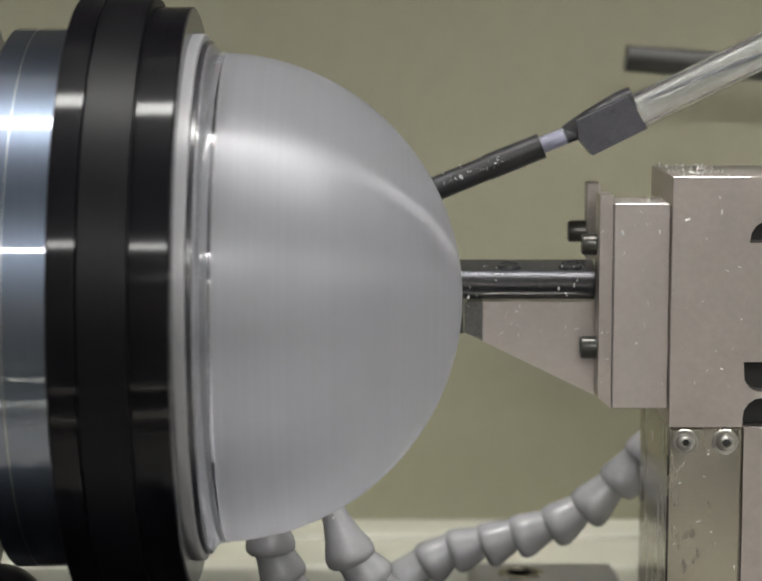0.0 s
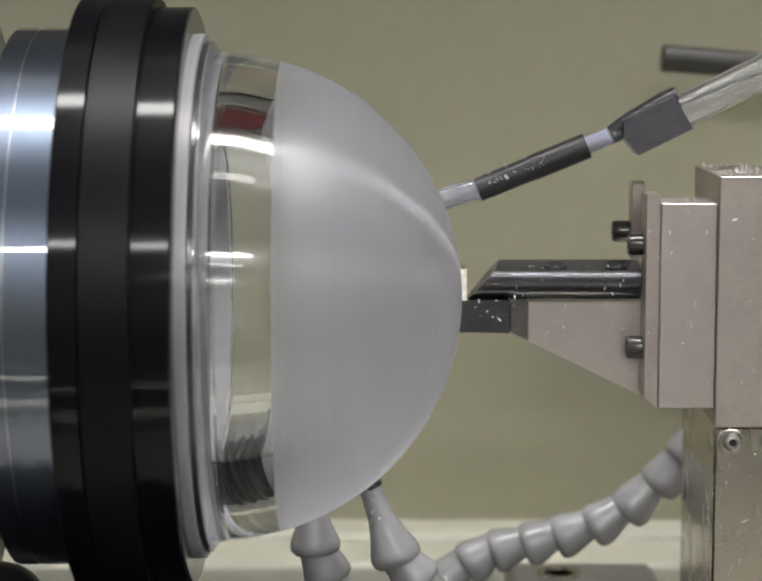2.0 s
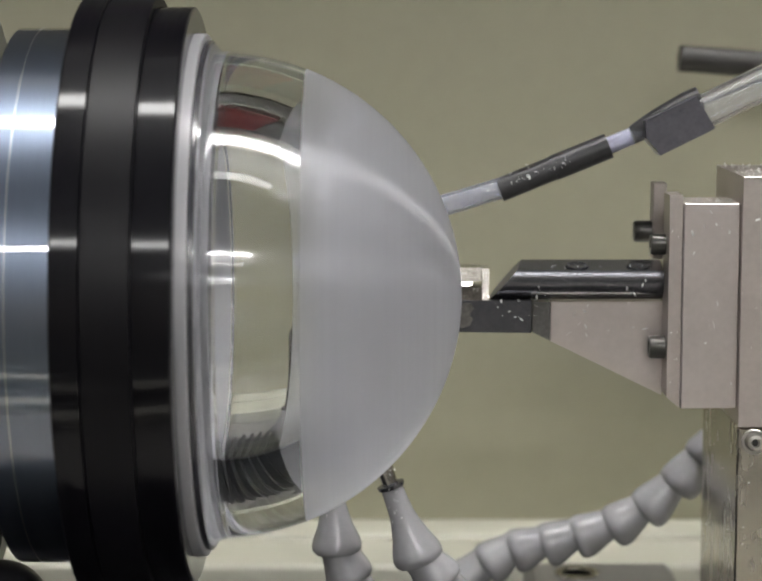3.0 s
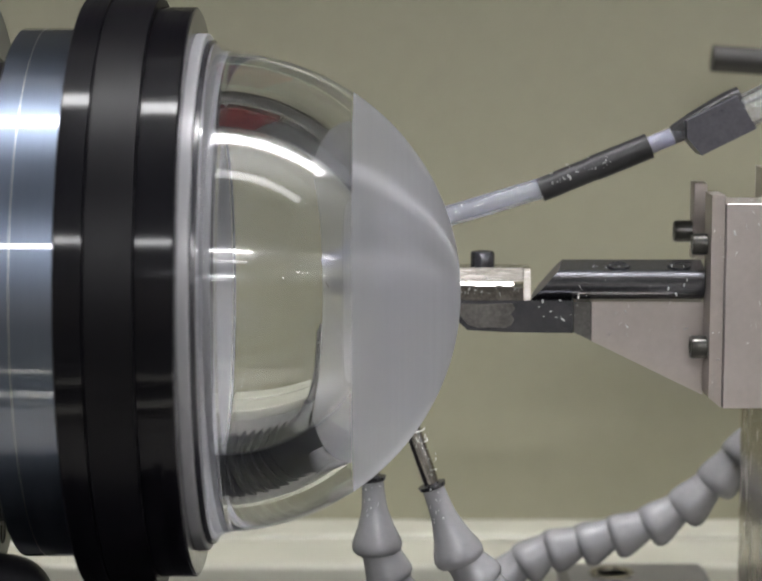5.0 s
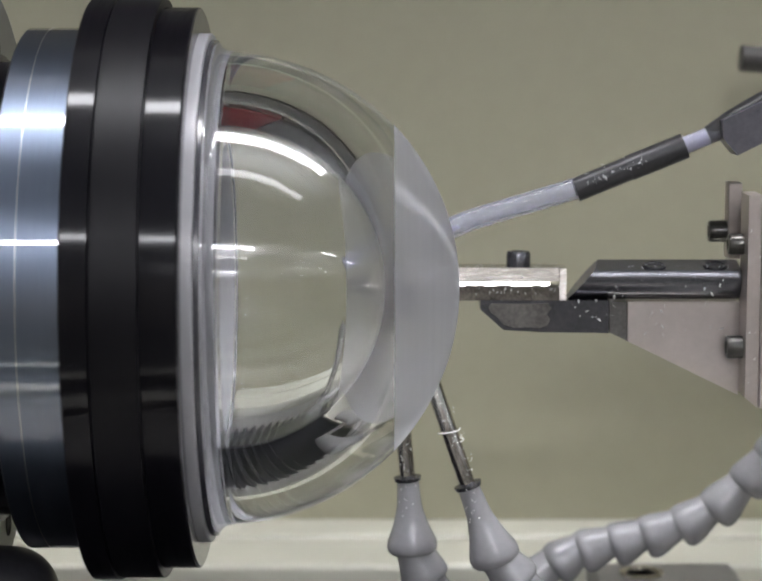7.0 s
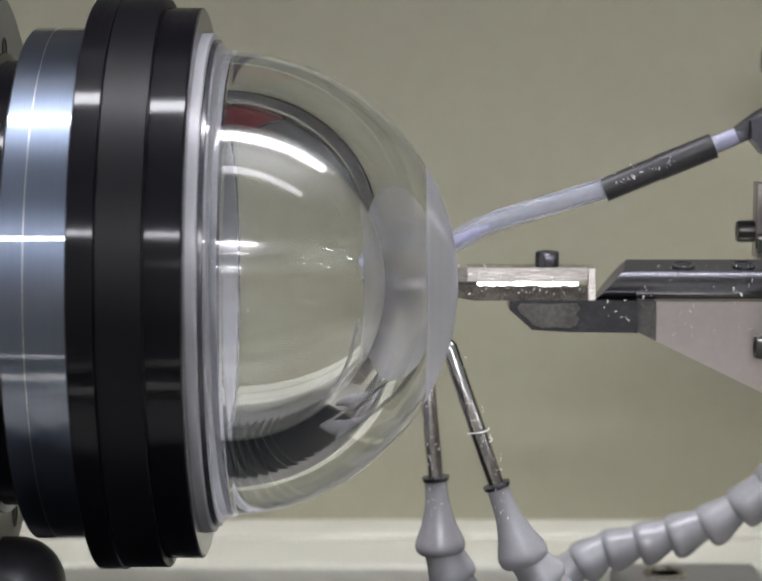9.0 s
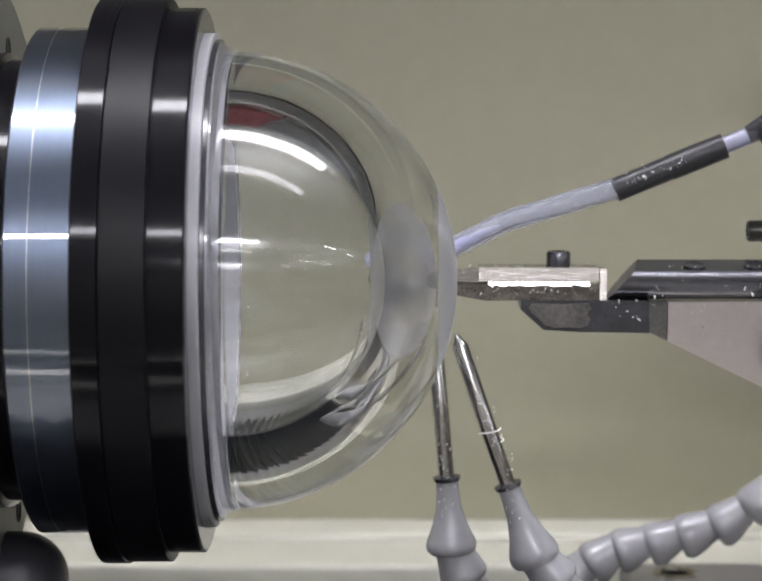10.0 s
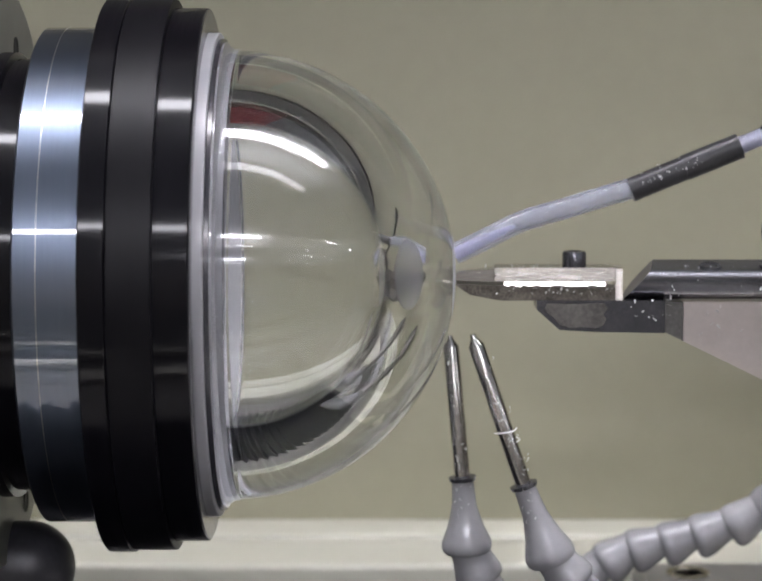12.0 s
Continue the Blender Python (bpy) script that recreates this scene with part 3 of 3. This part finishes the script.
# ---- nozzles and jointed hoses ----
def segment(p, q, r0, r1, parent, name="hose_link"):
    """One socket of a jointed hose: a ball collar that flares to a bell from p to q."""
    n = (Vector(q) - Vector(p)).length
    prof = [(0, r0 * 0.6), (0, r0 * 0.97), (n * 0.08, r0), (n * 0.25, r0 * 1.02), (n * 0.45, r0 + (r1 - r0) * 0.4), (n * 0.68, r0 + (r1 - r0) * 0.86), (n * 0.8, r1),
            (n * 0.9, r1 * 0.97), (n * 0.97, r1 * 0.87), (n, r1 * 0.72), (n, r1 * 0.5)]
    return part(name, lathe(prof, along(p, q), seg=32), PLASTIC, parent)


def nozzle(name, tip, collar, bulge, tail, y):
    ob = thing(name, "steel coolant needle in a grey plastic jointed nozzle", "nozzle", group="coolant nozzles")
    tp, cl, bu, ta = [Vector((a[0], y, a[1])) for a in (tip, collar, bulge, tail)]
    n = (tp - cl).length
    part("needle", lathe([(0, 0.0026), (n * 0.925, 0.0026), (n * 0.935, 0.0023), (n * 0.975, 0.0010), (n, 0.0008), (n, 0)], along(cl, tp), seg=24), NEEDLE, ob, "bright steel needle")
    part("ferrule", lathe([(-0.0006, 0.0030), (-0.0006, 0.0043), (0.0007, 0.0046), (0.0012, 0.0028)], along(cl, tp), seg=24), OXIDE, ob, "dark clip ring")
    m = along(cl, bu)
    n = (bu - cl).length
    prof = [(0.0, 0.0020), (0.0, 0.0035), (n * 0.15, 0.0037), (n * 0.40, 0.0041), (n * 0.52, 0.0047), (n * 0.72, 0.0060), (n * 0.92, 0.0079), (n * 1.0, 0.0083), (n * 1.07, 0.0081), (n * 1.12, 0.0072), (n * 1.15, 0.005), (n * 1.16, 0)]
    part("nozzle_body", lathe(prof, m, seg=40), PLASTIC, ob)
    d = ta - bu
    p = bu
    for k in range(6):
        u = p + d.normalized() * 0.0135
        segment(p, u, 0.0062, 0.0080, ob)
        p = u - d.normalized() * 0.0012
        d = d + Vector((0.006, 0.004, -0.01))
    part("foot", pipe([p, p + d.normalized() * 0.012, (0.086 + p.x * 0.3, 0.135, -0.165), (0.088 + p.x * 0.3, 0.1495, -0.166)], 0.0062), PLASTIC, ob)
    return ob


noz_a = nozzle("coolant_nozzle", (0.0044, -0.0225), (0.0087, -0.0700), (0.0102, -0.0920), (0.0175, -0.1100), 0.075)
noz_b = nozzle("coolant_nozzle", (0.0111, -0.0202), (0.0280, -0.0695), (0.0365, -0.0918), (0.0470, -0.1040), 0.062)

hose = thing("jointed_hose", "grey plastic jointed coolant hose", "hose")
YB = 0.141
beads = [(0.052, -0.124), (0.0632, -0.1155), (0.0728, -0.1108), (0.0843, -0.1085), (0.0957, -0.1056), (0.1083, -0.1020), (0.1202, -0.0957), (0.1314, -0.0864), (0.1404, -0.0766), (0.148, -0.068)]
for (xa, za), (xb, zb) in zip(beads, beads[1:]):
    d = Vector((xb - xa, 0, zb - za)).normalized() * 0.0035
    segment((xb + d.x - 0.0006, YB, zb + d.z + 0.0016), (xa - d.x * 0.3, YB, za - d.z * 0.3 - 0.0014), 0.0055, 0.0082, hose)
part("hose_foot", pipe([(0.052, YB, -0.124), (0.046, YB + 0.006, -0.136), (0.056, YB + 0.016, -0.150), (0.0803, YB + 0.022, -0.155)], 0.006), PLASTIC, hose)

base = thing("slide_base", "dull steel slide block with a counterbored bolt hole", "slide block")
part("block", box(0.0806, 0.139, 0.150, 0.206, -0.1675, -0.1325, 0.003), WORN, base)
part("carriage_plate", box(0.078, 0.34, 0.045, 0.215, -0.1740, -0.1680, 0.001), STRIP, base)
part("carriage_foot", box(0.24, 0.34, 0.045, 0.215, -0.2345, -0.1745, 0.002), WORN, base)
part("hole_ring", lathe([(0, 0.0085), (0.0008, 0.0085), (0.0008, 0.006), (-0.001, 0.0055), (-0.001, 0)], along((0.1004, 0.188, -0.1325), (0.1004, 0.188, 1)), seg=32), POLISHED, base, "bright bolt recess")


# ---- swarf ----
def flake(bm, p, size):
    """One curled acrylic chip."""
    q = Euler([random.uniform(0, 6.28) for _ in range(3)]).to_matrix()
    n, w = random.randint(2, 3), size * random.uniform(0.2, 0.45)
    rows = []
    for k in range(n + 1):
        a = k * 0.7
        rows.append([bm.verts.new(Vector(p) + q @ Vector((size * (k / n - 0.5), sy * w, size * 0.25 * math.sin(a)))) for sy in (-0.5, 0.5)])
    for a, b in zip(rows, rows[1:]):
        bm.faces.new((a[0], a[1], b[1], b[0]))


def chips(parent, areas):
    """Loose chips within boxes of (number, x0, x1, y0, y1, z0, z1, size)."""
    bm = bmesh.new()
    for n, x0, x1, y0, y1, z0, z1, size in areas:
        for _ in range(n):
            flake(bm, (random.uniform(x0, x1), random.uniform(y0, y1), random.uniform(z0, z1)), size * random.uniform(0.5, 1.4))
    ob = part("swarf", bm, CHIP, parent, "scattered white acrylic chips", smooth=False)
    return tagged(ob, kind="stuff")


random.seed(4)
chips(tool, [
    (13, 0.081, 0.113, 0.0690, 0.0694, -0.022, -0.011, 0.0019),
    (16, 0.121, 0.137, 0.0552, 0.0554, -0.042, 0.021, 0.0014),
    (18, 0.139, 0.160, 0.0516, 0.0519, -0.047, 0.029, 0.0013),
    (12, 0.116, 0.1195, 0.0567, 0.0570, -0.038, 0.024, 0.0011),
    (8, 0.1376, 0.1380, 0.0517, 0.0521, -0.045, 0.028, 0.0007),
    (14, 0.120, 0.137, 0.057, 0.077, 0.0222, 0.0228, 0.0011),
    (60, 0.139, 0.156, 0.055, 0.098, 0.0309, 0.0318, 0.0014),
    (26, 0.018, 0.0565, 0.0672, 0.0673, -0.0085, -0.0055, 0.0011),
    (16, 0.013, 0.058, 0.0690, 0.0740, 0.0005, 0.0010, 0.0009),
    (14, 0.061, 0.075, 0.0656, 0.0662, -0.017, -0.0095, 0.0010),
    (22, 0.077, 0.114, 0.0685, 0.0720, 0.0002, 0.0010, 0.0006),
    (10, 0.064, 0.114, 0.0657, 0.0661, -0.009, -0.003, 0.0011),
    (12, 0.138, 0.160, 0.0521, 0.0524, -0.098, -0.055, 0.0014),
    (10, 0.1371, 0.1374, 0.055, 0.110, -0.098, -0.055, 0.0009)])
chips(line, [
    (5, x, x + 0.004, YH - 0.0045, YH - 0.0040, 0.0245 + (x - 0.0635) * 0.408, 0.0270 + (x - 0.0635) * 0.408, 0.0007)
    for x in (0.066, 0.069, 0.072, 0.075, 0.078, 0.081, 0.084)] + [
    (5, x, x + 0.004, YH - 0.002, YH + 0.001, 0.0281 + (x - 0.0635) * 0.408, 0.0290 + (x - 0.0635) * 0.408, 0.0007)
    for x in (0.066, 0.072, 0.078, 0.084)])
for ob, x, y, z in ((noz_a, 0.0087, 0.075, -0.0700), (noz_b, 0.0280, 0.062, -0.0695)):
    lean = 0.0028 if ob == noz_b else 0.0007
    chips(ob, [(9, x - 0.0030 - k * lean, x + 0.0012 - k * lean, y - 0.0031, y - 0.0026, z + 0.003 + 0.008 * k, z + 0.011 + 0.008 * k, 0.0008) for k in range(5)]
          + [(12, x - 0.003, x + 0.004, y - 0.0050, y - 0.0038, z - 0.012, z, 0.0007)])

# a curl of acrylic caught round the longer needle
curl = [(0.0222 + 0.0032 * math.cos(a) * (1 + 0.05 * a), 0.062 - 0.0031 * math.sin(a), -0.0505 - 0.0006 * a) for a in (k * 0.7 for k in range(11))]
tagged(part("swarf_curl", pipe(curl, 0.00022, seg=8), CHIP, noz_b, "thin white curl of acrylic swarf"))


def motions():
    for ob in (dome, chuck, head):
        walk(ob, spindle_rows())
    for ob in (tool, line, rod, noz_a, noz_b, hose, base):
        walk(ob, slide_rows())


motions()
